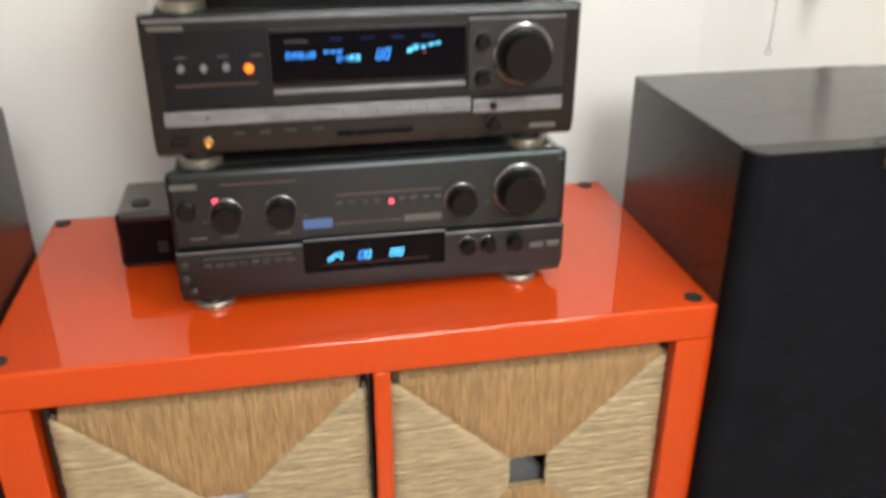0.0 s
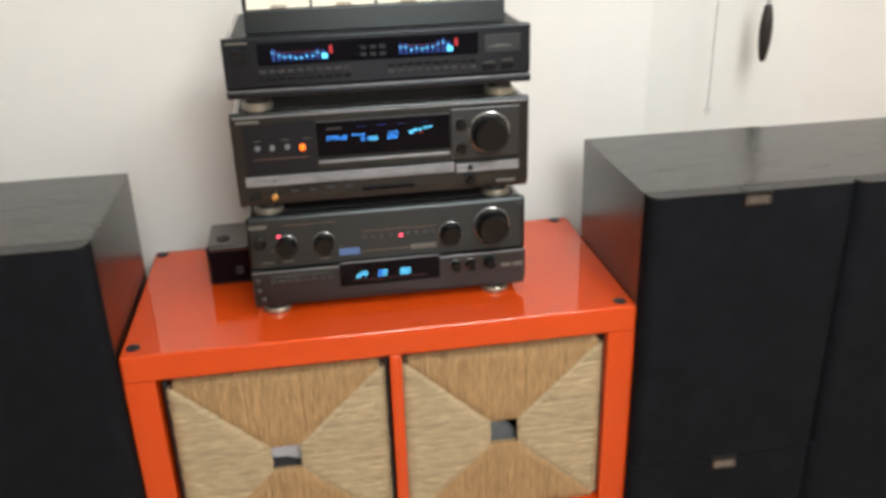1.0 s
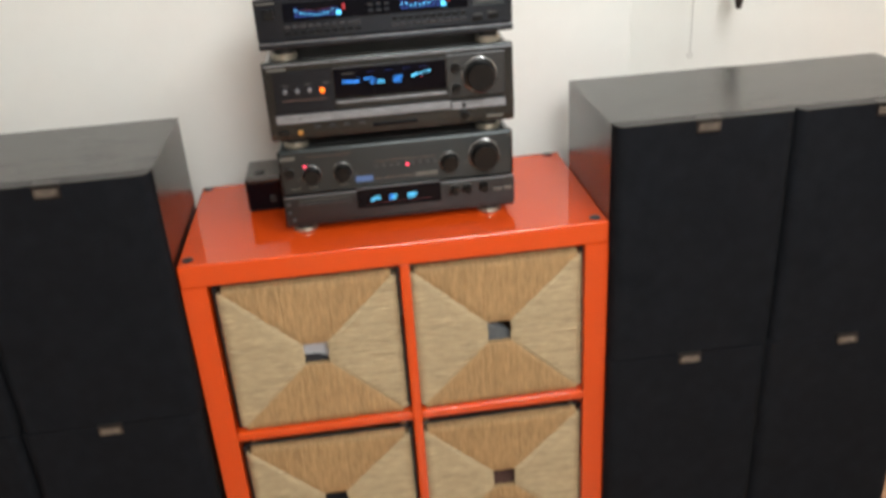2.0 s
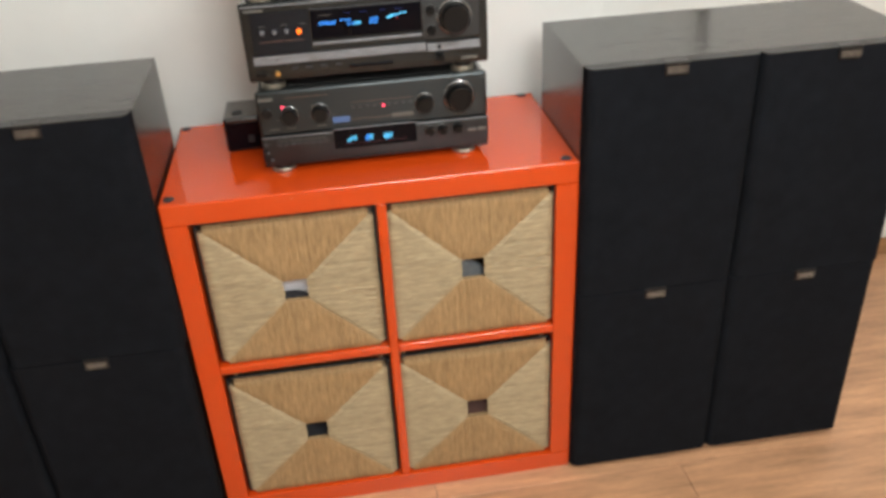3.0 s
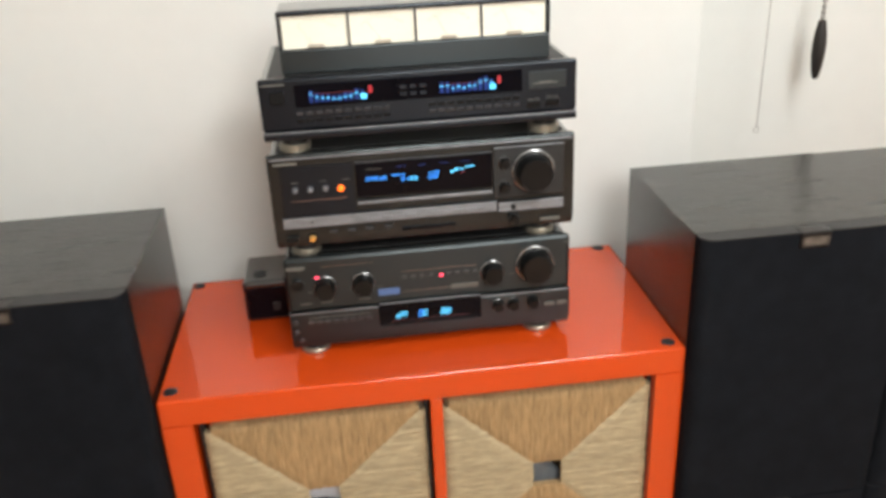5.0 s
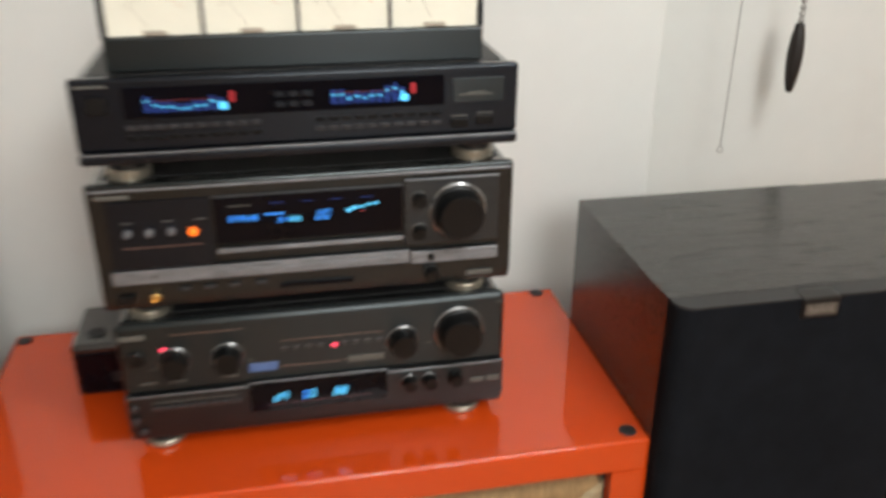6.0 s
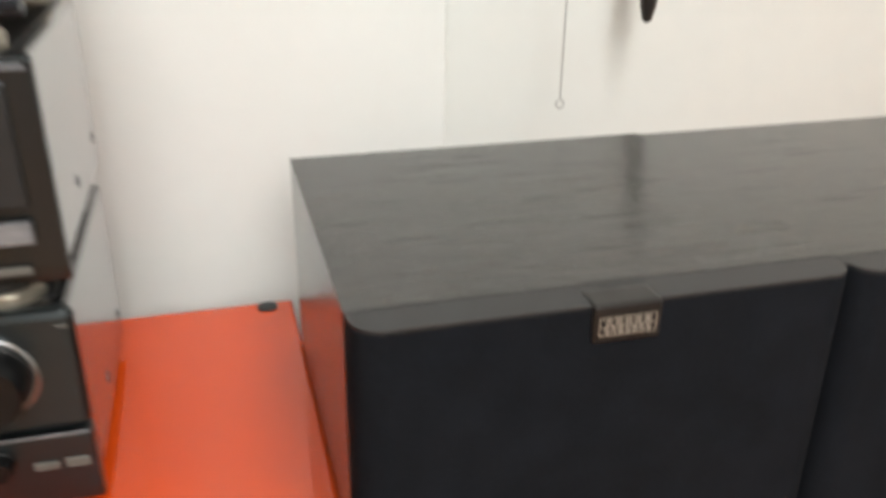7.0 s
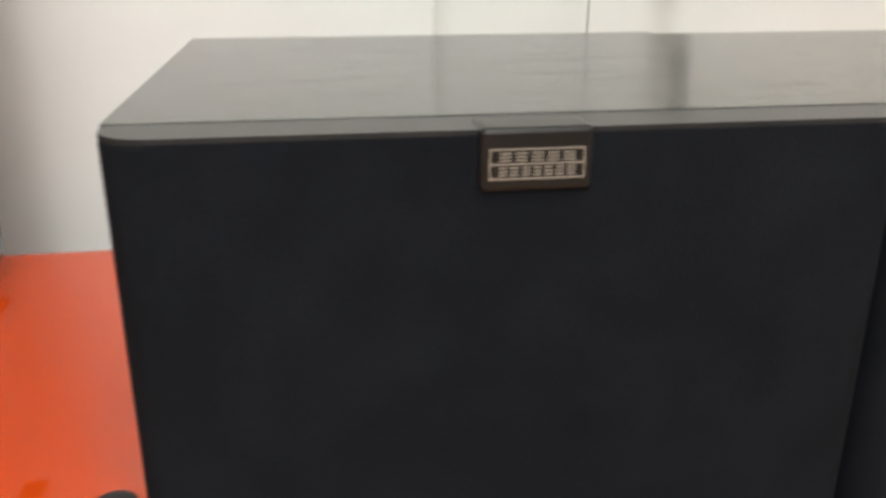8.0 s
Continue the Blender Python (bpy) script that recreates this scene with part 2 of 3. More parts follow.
# ---------------- red shelf unit ----------------
W, D, T = 0.79, 0.39, 0.045
shelf = thing("shelf_unit", (W / 2, D / 2, 0), "glossy orange-red lacquered two-by-two cube shelf on the floor", "shelf")
part("top_board", box(0, W, 0, D, W - T, W, 0.0035, 3), RED, shelf)
part("bottom_board", box(0, W, 0, D, 0, T, 0.0025), RED, shelf)
part("side_board", box(0, T, 0.0005, D, T, W - T, 0.0015), RED, shelf)
part("side_board", box(W - T, W, 0.0005, D, T, W - T, 0.0015), RED, shelf)
MX, MZ, TH = 0.404, 0.403, 0.019
part("divider", box(MX - TH / 2, MX + TH / 2, 0.001, D, T, W - T, 0.0028, 3), RED, shelf)
part("shelf_board", box(T, MX - TH / 2, 0.0015, D, MZ - TH / 2, MZ + TH / 2, 0.0028, 3), RED, shelf)
part("shelf_board", box(MX + TH / 2, W - T, 0.0015, D, MZ - TH / 2, MZ + TH / 2, 0.0028, 3), RED, shelf)
for cx, cy in ((0.014, 0.373), (0.763, 0.377), (0.017, 0.026), (0.768, 0.020)):
    part("screw_cap", turned([(0.0105, 0), (0.0105, 0.0012), (0.009, 0.002), (0.004, 0.0021)], "z", (cx, cy, W), 24), RUBBER, shelf, "round black plastic cap")


# ---------------- seagrass baskets ----------------
BW, BH, BD, HOLE = 0.1605, 0.1545, 0.34, 0.0248


def weave(side):
    """The cords of one of the four triangles of a basket's front, centred on the hole."""
    bm = bmesh.new()
    upright = side in ("top", "bottom")
    reach, across = (BH, BW) if upright else (BW, BH)
    sign = 1 if side in ("top", "right") else -1
    pitch, r = 0.0038, 0.0030
    count = int(2 * across / pitch)
    for i in range(count + 1):
        u = -across + 2 * across * i / count
        start = HOLE if abs(u) < HOLE else HOLE + (abs(u) - HOLE) * (reach - HOLE) / (across - HOLE)
        start -= random.uniform(0, 0.002)
        if reach - start < 0.006:
            continue
        steps = max(2, int((reach - start) / 0.013) + 1)
        pts = []
        for k in range(steps + 1):
            v = start + (reach - start) * k / steps
            w = u + random.uniform(-0.0006, 0.0006)
            pts.append((w, random.uniform(-0.0007, 0.0005), sign * v))
        pts[0] = (pts[0][0], 0.003, pts[0][2])
        over = random.uniform(-0.0012, 0.0016)
        pts.append((u, 0.0045, sign * (reach + 0.0028 + over)))
        pts.append((u, 0.014, sign * (reach + 0.0034 + over * 0.3)))
        if not upright:
            pts = [(z, y, x) for x, y, z in pts]
        tube(pts, r * random.uniform(0.9, 1.15), 6, bm)
    return bm


def basket():
    b = thing("storage_basket", (0, 0, 0), "woven seagrass storage basket with a square grip hole", "basket", "baskets in the shelf unit")
    for side in ("top", "bottom", "left", "right"):
        tagged(part("woven_panel", weave(side), GRASS_SHADED if side in ("top", "bottom") else GRASS, b, sharp=80), "golden upright cords, duller sheen in their colour" if side in ("top", "bottom") else "pale level cords, brighter sheen in their colour", kind="stuff")
    w, h, q = BW - 0.003, BH - 0.003, HOLE
    part("front_backing", box(-w, w, 0.004, 0.012, q, h), GRASS_BACK, b)
    part("front_backing", box(-w, w, 0.004, 0.012, -h, -q), GRASS_BACK, b)
    part("front_backing", box(-w, -q, 0.004, 0.012, -q, q), GRASS_BACK, b)
    part("front_backing", box(q, w, 0.004, 0.012, -q, q), GRASS_BACK, b)
    # black strips in the gaps round the basket stand in for the deep shade there
    for sx in (-1, 1):
        part("frame_rod", box(min(sx * (BW + 0.004), sx * (BW + 0.011)), max(sx * (BW + 0.004), sx * (BW + 0.011)), 0.004, 0.02, -BH, BH + 0.008, 0.002, 1), RUBBER, b, "black strip for the shade in the gap")
    part("frame_rod", box(-BW - 0.003, BW + 0.003, 0.012, 0.02, BH + 0.0040, BH + 0.0080, 0.001, 1), RUBBER, b, "black strip for the shade in the gap")
    part("side_panel", box(-w - 0.002, -w + 0.008, 0.0125, BD, -h, h, 0.002), GRASS, b)
    part("side_panel", box(w - 0.008, w + 0.002, 0.0125, BD, -h, h, 0.002), GRASS, b)
    part("back_panel", box(-w + 0.0085, w - 0.0085, BD - 0.01, BD, -h, h, 0.002), GRASS, b)
    part("base_panel", box(-w + 0.0085, w - 0.0085, 0.0125, BD - 0.0105, -h, -h + 0.01, 0.002), GRASS, b)
    return b


first_basket = basket()
XL, XR = 0.2215, 0.5785
first_basket.matrix_basis = pose(XL, 0.012, MZ + TH / 2 + BH + 0.004)
copy_thing(first_basket, pose(XR, 0.013, MZ + TH / 2 + BH + 0.004, 0, 0, 0.6))
copy_thing(first_basket, pose(XL - 0.002, 0.011, T + BH + 0.004, 0, 0, -0.5))
copy_thing(first_basket, pose(XR - 0.001, 0.012, T + BH + 0.004, 0, 0, 0.4))


def bundle(x, z, top, mat, label, deep=0.135, front=0.030, lean=0.0):
    """A loosely folded cloth lying in a basket."""
    bm = bmesh.new()
    bmesh.ops.create_grid(bm, x_segments=18, y_segments=18, size=1)
    for v in bm.verts:
        a, c = v.co.x, v.co.y
        lump = 0.016 * noise.noise(Vector((a * 2.5, c * 2.5, x * 9)))
        v.co = Vector((x + a * 0.135, front + deep + c * deep, z + top + lean * a + lump * 1.4 - 0.03 * max(abs(a), abs(c)) ** 6))
    ret = bmesh.ops.extrude_face_region(bm, geom=list(bm.faces))
    for v in [g for g in ret["geom"] if isinstance(g, bmesh.types.BMVert)]:
        v.co.z = z + 0.002
    return single("folded_cloth", bm, mat, label, "cloth", sharp=70)


zb = MZ + TH / 2 + 0.016
bundle(XL, zb, 0.119, DARK_CLOTH, "black folded cloth in a seagrass basket", 0.0065, 0.026)
single("paper_pack", box(XL - 0.11, XL + 0.11, 0.041, 0.20, zb, zb + 0.25, 0.003), PAPER, "pale grey paper pack standing in a seagrass basket", "paper")
bundle(XR, zb, 0.137, GREY_CLOTH, "grey folded cloth in a seagrass basket", 0.012, 0.034, -0.09)
bundle(XL, T + 0.016, 0.11, DARK_CLOTH, "black folded cloth in a seagrass basket")
bundle(XR, T + 0.016, 0.15, BROWN_CLOTH, "brown folded cloth in a seagrass basket")


# ---------------- loudspeakers ----------------
SW, SD = 0.3335, 0.298


def rounded_slab(w, t, h, r, seg=6, soft=0.002):
    """An upright slab with round front corners, its back on y = 0."""
    bm = bmesh.new()
    plan = [(-w, 0.0), (w, 0.0)]
    for k in range(seg + 1):
        a = math.pi / 2 * k / seg
        plan.append((w - r + r * math.cos(a), -t + r - r * math.sin(a)))
    for k in range(seg + 1):
        a = math.pi / 2 * k / seg
        plan.append((-w + r - r * math.sin(a), -t + r - r * math.cos(a)))
    low = [bm.verts.new((x, y, 0)) for x, y in plan]
    high = [bm.verts.new((x, y, h)) for x, y in plan]
    for i in range(len(plan)):
        j = (i + 1) % len(plan)
        bm.faces.new((low[i], low[j], high[j], high[i]))
    top = bm.faces.new(high)
    bm.faces.new(low)
    bmesh.ops.bevel(bm, geom=list(top.edges), offset=soft, segments=2, profile=0.5, affect="EDGES")
    return bm


def loudspeaker(foot, height, low):
    s = thing("loudspeaker", (0, 0, 0), "black ash veneered loudspeaker with black cloth grille and metal badge", "loudspeaker", "stacked loudspeakers")
    part("cabinet", box(-SW / 2, SW / 2, 0.006, SD - 0.002, foot, height), ASH, s)
    for x in (-0.12, 0.12):
        for y in (0.03, 0.27):
            part("foot", turned([(0.009, 0), (0.01, foot)], "z", (x, y, 0), 12), RUBBER, s)
    bm = rounded_slab(SW / 2 - 0.001, 0.0279, height - low - 0.0025, 0.02)
    bmesh.ops.translate(bm, verts=bm.verts, vec=(0, 0.0059, low))
    grille = part("grille", bm, CLOTH, s, "black cloth grille with round corners", 40)
    if foot < 0.01:
        bm = rounded_slab(SW / 2 - 0.0012, 0.0276, 0.0025, 0.02, soft=0.0002)
        bmesh.ops.translate(bm, verts=bm.verts, vec=(0, 0.0059, height - 0.0028))
        part("top_edge", bm, EDGE, grille, "satin dark grey upper edge", 40)
    top, f = height - 0.001, -0.0225
    plate = part("badge", box(-0.0225, 0.0225, f - 0.0035, f + 0.020, top - 0.0235, top + 0.0018, 0.0022, 3), BADGE, grille, "small black badge with silver frame")
    yb, z0, z1, w = f - 0.0038, top - 0.0182, top - 0.0062, 0.0188
    zm = (z0 + z1) / 2
    bm = bmesh.new()
    for a, b, c, d in ((-w, w, z1 - 0.00038, z1), (-w, w, zm - 0.0002, zm + 0.0002), (-w, w, z0, z0 + 0.00038), (-w, -w + 0.00038, z0, z1), (w - 0.00038, w, z0, z1)):
        box(a, b, yb - 0.0006, yb + 0.001, c, d, 0, 1, bm)
    for row, count in ((zm + 0.0012, 5), (z0 + 0.0015, 7)):
        for i in range(count):
            x = -w + 0.003 + (2 * w - 0.006) * (i + 0.15) / count
            step = (2 * w - 0.006) / count
            for lift in (0, 0.0014, 0.0028):
                box(x, x + step * 0.72, yb - 0.0005, yb + 0.001, row + lift, row + lift + 0.0004, 0, 1, bm)
    bmesh.ops.translate(bm, verts=bm.verts, vec=-OFFSET[s])
    mark = new("badge_frame", finish(bm, "badge_frame", SILVER))
    mark.parent = plate.parent
    tagged(mark, "silver badge frame with plain bars")
    return s


# the badge bars sit under the grille beside the badge, so that no level is too deep
LOW = 0.4945
lower_speaker = loudspeaker(0.012, LOW, 0.018)
lower_speaker.matrix_basis = pose(0.9550, -0.004, 0)
for x in (1.2860, -0.1760, -0.5098):
    copy_thing(lower_speaker, pose(x, -0.004, 0))
upper_speaker = loudspeaker(0.002, 0.4835, 0.0)
upper_speaker.matrix_basis = pose(0.9560, -0.004, LOW)
for x, drop in ((1.2896, 0.0013), (-0.1702, 0), (-0.5040, 0)):
    copy_thing(upper_speaker, pose(x, -0.004, LOW - drop))


# ---------------- stereo components ----------------
def feet(root, z0, z1, x_left, x_right, yf, yb):
    for x in (x_left, x_right):
        for y in (yf, yb):
            h = z1 - z0
            f = part("foot", turned([(0.019, 0), (0.0225, 0.002), (0.0225, h * 0.38), (0.021, h * 0.46), (0.016, h * 0.46)], "z", (x, y, z0), 28), FOOT, root, "round champagne metal foot")
            part("neck", turned([(0.0175, h * 0.46), (0.0175, h)], "z", (x, y, z0), 28), RUBBER, f, "black neck")


def knob(root, x, z, r, y, depth, rim=True, name="knob", mat=None, label=""):
    prof = [(r * 1.08, 0), (r * 1.06, depth * 0.12), (r * 0.96, depth * 0.2), (r * 0.93, depth * 0.88), (r * 0.86, depth), (r * 0.3, depth * 0.985)]
    k = part(name, turned(prof, "y", (x, y, z), 36), mat or KNOB, root, label)
    if rim:
        part("rim", turned([(r * 1.2, 0), (r * 1.2, depth * 0.10), (r * 1.12, depth * 0.16), (r * 1.02, depth * 0.14)], "y", (x, y + 0.0003, z), 36), KNOB_EDGE, k, "metal ring")
    return k


def plate(root, name, x0, x1, z0, z1, y, proud, mat, label="", bevel=0.0006):
    return part(name, box(x0, x1, y - proud, y + 0.002, z0, z1, bevel, 1), mat, root, label)


def case(root, x0, x1, z0, z1, y0, y1):
    part("case", box(x0 + 0.004, x1 - 0.004, y0, y1, z0 + 0.003, z1 - 0.002, 0.003), CASE, root, "black painted steel case")
    part("vent_plate", box(x0 + 0.012, x1 - 0.012, y0 + 0.012, y1 - 0.012, z1 - 0.003, z1 - 0.0012, 0.0005, 1), RUBBER, root, "matte black top plate")
    for side in (x0 + 0.0045, x1 - 0.0045):
        for y in (y1 - 0.02, y1 - 0.13):
            bm = turned([(0.0045, 0), (0.0045, 0.001), (0.002, 0.0015)], "z", (0, 0, 0), 12)
            turn = -90 if side < (x0 + x1) / 2 else 90
            bmesh.ops.transform(bm, matrix=pose(side, y, z0 + 0.03, 0, turn, 0), verts=bm.verts)
            part("screw", bm, TRIM, root)


def glyph(root, x, z, w, h, y, mat, slant=0.0, strokes="abcdefg"):
    """A lit digit of a display: up to seven thin strokes, leaning to one side."""
    bm = bmesh.new()
    t = max(0.0009, h * 0.12)
    mid = (h - t) / 2
    spans = {"a": (0, w, h - t, h), "g": (0, w, mid, mid + t), "d": (0, w, 0, t), "f": (0, t, mid, h), "e": (0, t, 0, mid + t), "b": (w - t, w, mid, h), "c": (w - t, w, 0, mid + t)}
    for k, name in enumerate(strokes):
        u0, u1, v0, v1 = spans[name]
        box(x + u0, x + u1, y - 0.0006 - 0.00003 * k, y, z + v0, z + v1, 0, 1, bm)
    for v in bm.verts:
        v.co.x += slant * (v.co.z - z) / h
    return part("display_digit", bm, mat, root)


def sloped(x0, x1, y0, y1, z0, z1, cut, rise, bevel):
    """A front panel whose lower edge is cut back: cut deep at the foot, over a height of rise."""
    bm = box(x0, x1, y0, y1, z0, z1)
    bmesh.ops.bisect_plane(bm, geom=list(bm.verts) + list(bm.edges) + list(bm.faces), plane_co=(0, 0, z0 + rise), plane_no=(0, 0, 1))
    for v in bm.verts:
        if v.co.y < (y0 + y1) / 2 and v.co.z < z0 + rise / 2:
            v.co.y += cut
    sharp = [e for e in bm.edges if len(e.link_faces) == 2 and e.calc_face_angle(0) > 0.1]
    bmesh.ops.bevel(bm, geom=sharp, offset=bevel, segments=3, profile=0.5, affect="EDGES", clamp_overlap=True)
    return bm


YP = 0.088     # front plane of the panels

# amplifier
amp = thing("amplifier", (0.412, 0.24, W), "black stereo amplifier with four knobs and blue display", "amplifier")
ax0, ax1, az0, az1 = 0.196, 0.629, 0.804, 0.956
case(amp, ax0, ax1, az0, az1, YP + 0.014, 0.335)
feet(amp, W, az0 + 0.004, 0.229, 0.583, YP + 0.024, 0.30)
front = part("front_panel", box(ax0, ax1, YP, YP + 0.014, az0 + 0.063, az1, 0.006, 4), PANEL_AMP, amp, "black front panel")
lower = part("lower_panel", sloped(ax0, ax1, YP - 0.004, YP + 0.013, az0, az0 + 0.0628, 0.009, 0.017, 0.0025), PANEL_AMP, amp)
part("panel_line", box(ax0 + 0.002, 0.330, YP - 0.0046, YP + 0.001, az0 + 0.0615, az0 + 0.0636, 0.0004, 1), STRIP, lower)
part("panel_line", box(0.490, ax1 - 0.002, YP - 0.0046, YP + 0.001, az0 + 0.0615, az0 + 0.0636, 0.0004, 1), STRIP, lower)
win = plate(lower, "display_window", 0.331, 0.489, 0.831, 0.870, YP - 0.004, 0.0012, GLOSS, "dark display window")
plate(lower, "window_edge", 0.331, 0.489, 0.8702, 0.872, YP - 0.004, 0.002, STRIP)
for gx, gw, gm, strokes in ((0.3565, 0.0065, CYAN, "bcdeg"), (0.3645, 0.0075, CYAN, "abcfg"), (0.3905, 0.0058, BLUE, "abcdef"), (0.3978, 0.0058, CYAN, "abcdef"), (0.4255, 0.0066, CYAN, "abcdefg"), (0.4335, 0.0066, CYAN, "abcdefg")):
    glyph(lower, gx, 0.8445, gw, 0.0098, YP - 0.0053, gm, 0.0022, strokes)
plate(lower, "display_bar", 0.35, 0.47, 0.8395, 0.8402, YP - 0.0053, 0.0003, DIMRED)
plate(front, "model_plate", 0.333, 0.365, 0.883, 0.894, YP, 0.001, BLUE_PRINT, "blue printed plate")
plate(front, "print_bar", 0.444, 0.486, 0.883, 0.891, YP, 0.0006, PRINT)
plate(front, "print_bar", 0.368, 0.442, 0.886, 0.8872, YP, 0.0004, BRONZE)
plate(front, "brand_bar", 0.199, 0.227, 0.937, 0.943, YP, 0.0006, PRINT)
for x in (0.254, 0.311):
    knob(front, x, 0.907, 0.0152, YP, 0.02)
knob(front, 0.508, 0.906, 0.0160, YP, 0.02)
knob(front, 0.574, 0.913, 0.0255, YP, 0.026, label="large volume knob")
plate(front, "led", 0.2405, 0.2475, 0.921, 0.925, YP, 0.0012, RED_LED, "red lamp")
plate(front, "led", 0.4275, 0.4325, 0.906, 0.911, YP, 0.0012, RED_LED, "red lamp")
for i in range(9):
    x = 0.370 + i * 0.0135
    if not 0.42 < x < 0.436:
        plate(front, "push_button", x, x + 0.007, 0.908, 0.9125, YP, 0.002, TRIM)
for x in (0.214, 0.246, 0.302):
    plate(front, "print_bar", x, x + 0.018, 0.8795, 0.882, YP, 0.0005, PRINT)
for x in (0.515, 0.539, 0.570):
    knob(lower, x, 0.850, 0.0088, YP - 0.004, 0.012, rim=x != 0.570)
plate(lower, "print_bar", 0.589, 0.605, 0.8395, 0.8455, YP - 0.004, 0.0006, PRINT)
plate(lower, "print_bar", 0.609, 0.6245, 0.8395, 0.8465, YP - 0.004, 0.0006, PRINT)
for i in range(8):
    x = 0.224 + i * 0.0125
    plate(lower, "push_button", x, x + 0.009, 0.8475, 0.8525, YP - 0.004, 0.0022, TRIM)
plate(lower, "print_bar", 0.224, 0.318, 0.8570, 0.8580, YP - 0.004, 0.0004, PRINT)
part("power_button", turned([(0.0098, 0), (0.0098, 0.004), (0.008, 0.0055), (0.003, 0.005)], "y", (0.2135, YP, 0.914), 28), KNOB, front, "round black power button")
plate(front, "print_bar", 0.250, 0.330, 0.9395, 0.9405, YP, 0.0004, BRONZE)
plate(front, "print_bar", 0.370, 0.486, 0.9195, 0.9205, YP, 0.0004, BRONZE)
for x in (0.228, 0.290, 0.332, 0.486, 0.535):
    plate(front, "print_bar", x, x + 0.007, 0.8985, 0.9, YP, 0.0004, PRINT)
for x, z in ((0.2045, 0.853), (0.2045, 0.836), (0.211, 0.821)):
    part("push_button", turned([(0.0042, 0), (0.0042, 0.003), (0.003, 0.004)], "y", (x, YP - 0.004, z), 18), TRIM, lower)
plate(front, "print_bar", 0.618, 0.626, 0.944, 0.946, YP, 0.0005, PRINT)

# receiver
rec = thing("receiver", (0.412, 0.24, az1), "dark grey stereo receiver with silver strips and blue display", "receiver")
rx0, rx1, rz0, rz1 = 0.192, 0.633, 0.973, 1.116
case(rec, rx0, rx1, rz0, rz1, YP + 0.012, 0.330)
feet(rec, az1 - 0.003, rz0 + 0.003, 0.232, 0.588, YP + 0.035, 0.295)
front = part("front_panel", sloped(rx0, rx1, YP, YP + 0.012, rz0, rz1, 0.006, 0.013, 0.003), PANEL_WARM, rec, "dark grey front panel")
plate(front, "top_strip", rx0 + 0.004, rx1 - 0.004, rz1 - 0.0075, rz1 - 0.0045, YP, 0.0016, STRIP)
plate(front, "inset_panel", 0.209, 0.311, 1.022, 1.098, YP, 0.0016, PANEL)
plate(front, "display_window", 0.314, 0.511, 1.045, 1.096, YP, 0.0024, GLOSS, "dark display window")
plate(front, "knob_field", 0.5135, 0.617, 1.027, 1.103, YP, 0.0020, FIELD, "grey metal field")
plate(front, "thin_strip", 0.314, 0.511, 1.0345, 1.0395, YP, 0.0036, STRIP, "silver strip")
bar = plate(front, "wide_strip", 0.205, 0.517, 1.006, 1.0215, YP, 0.0036, STRIP, "wide silver strip")
for i in range(11):
    x = 0.312 + i * 0.0175
    plate(bar, "strip_button", x, x + 0.0155, 1.0085, 1.016, YP - 0.0036, 0.0014, STRIP)
plate(front, "wide_strip", 0.519, 0.617, 1.004, 1.0185, YP, 0.0036, STRIP, "wide silver strip")
knob(front, 0.571, 1.0645, 0.0270, YP - 0.002, 0.026, label="large volume knob")
for x, z in ((0.5285, 1.080), (0.5285, 1.043)):
    knob(front, x, z, 0.0078, YP - 0.002, 0.012)
knob(front, 0.542, 0.991, 0.0072, YP, 0.012)
knob(front, 0.541, 1.0115, 0.0035, YP - 0.0036, 0.005, rim=False)
for x in (0.2275, 0.249, 0.2705):
    part("push_button", turned([(0.0040, 0), (0.0040, 0.006), (0.0028, 0.0075)], "y", (x, YP - 0.0016, 1.0645), 18), STRIP, front)
part("led", turned([(0.0046, 0), (0.0044, 0.004), (0.0025, 0.006)], "y", (0.292, YP - 0.0016, 1.062), 18), AMBER, front, "glowing amber button")
part("headphone_jack", turned([(0.0052, 0), (0.0052, 0.003), (0.0042, 0.004), (0.0034, 0.004), (0.0032, 0.001)], "y", (0.245, YP, 0.988), 22), GOLD, front, "gold headphone jack")
plate(front, "push_button", 0.207, 0.224, 0.984, 0.992, YP, 0.003, KNOB)
for x in (0.27, 0.296, 0.322, 0.35):
    plate(front, "push_button", x, x + 0.012, 0.9935, 0.997, YP, 0.0018, TRIM)
plate(front, "model_bar", 0.375, 0.455, 0.9865, 0.9915, YP, 0.0006, GLOSS)
plate(front, "print_bar", 0.582, 0.612, 0.983, 0.988, YP, 0.0006, PRINT)
plate(front, "brand_bar", 0.200, 0.234, 1.1005, 1.105, YP, 0.0008, PRINT)
plate(front, "print_bar", 0.22, 0.30, 1.0465, 1.0475, YP - 0.0016, 0.0005, BRONZE)
for x in (0.222, 0.262, 0.294):
    plate(front, "print_bar", x, x + 0.012, 1.074, 1.0755, YP - 0.0016, 0.0005, PRINT)
YD = YP - 0.0024
plate(front, "strip_dot", 0.2455, 0.2485, 1.0125, 1.0155, YP - 0.0036, 0.0012, RUBBER)
plate(front, "field_edge", 0.5135, 0.617, 1.1012, 1.1032, YP - 0.002, 0.0008, STRIP, "bright upper edge")
plate(front, "window_edge", 0.314, 0.511, 1.0962, 1.0978, YP, 0.0026, TRIM, "grey upper edge")
for i in range(5):
    glyph(front, 0.3285 + i * 0.0062, 1.0695, 0.0046, 0.0058, YD, BLUE, 0.0008, ("abcdef", "abcefg", "acdfg", "bcdeg", "adefg")[i])
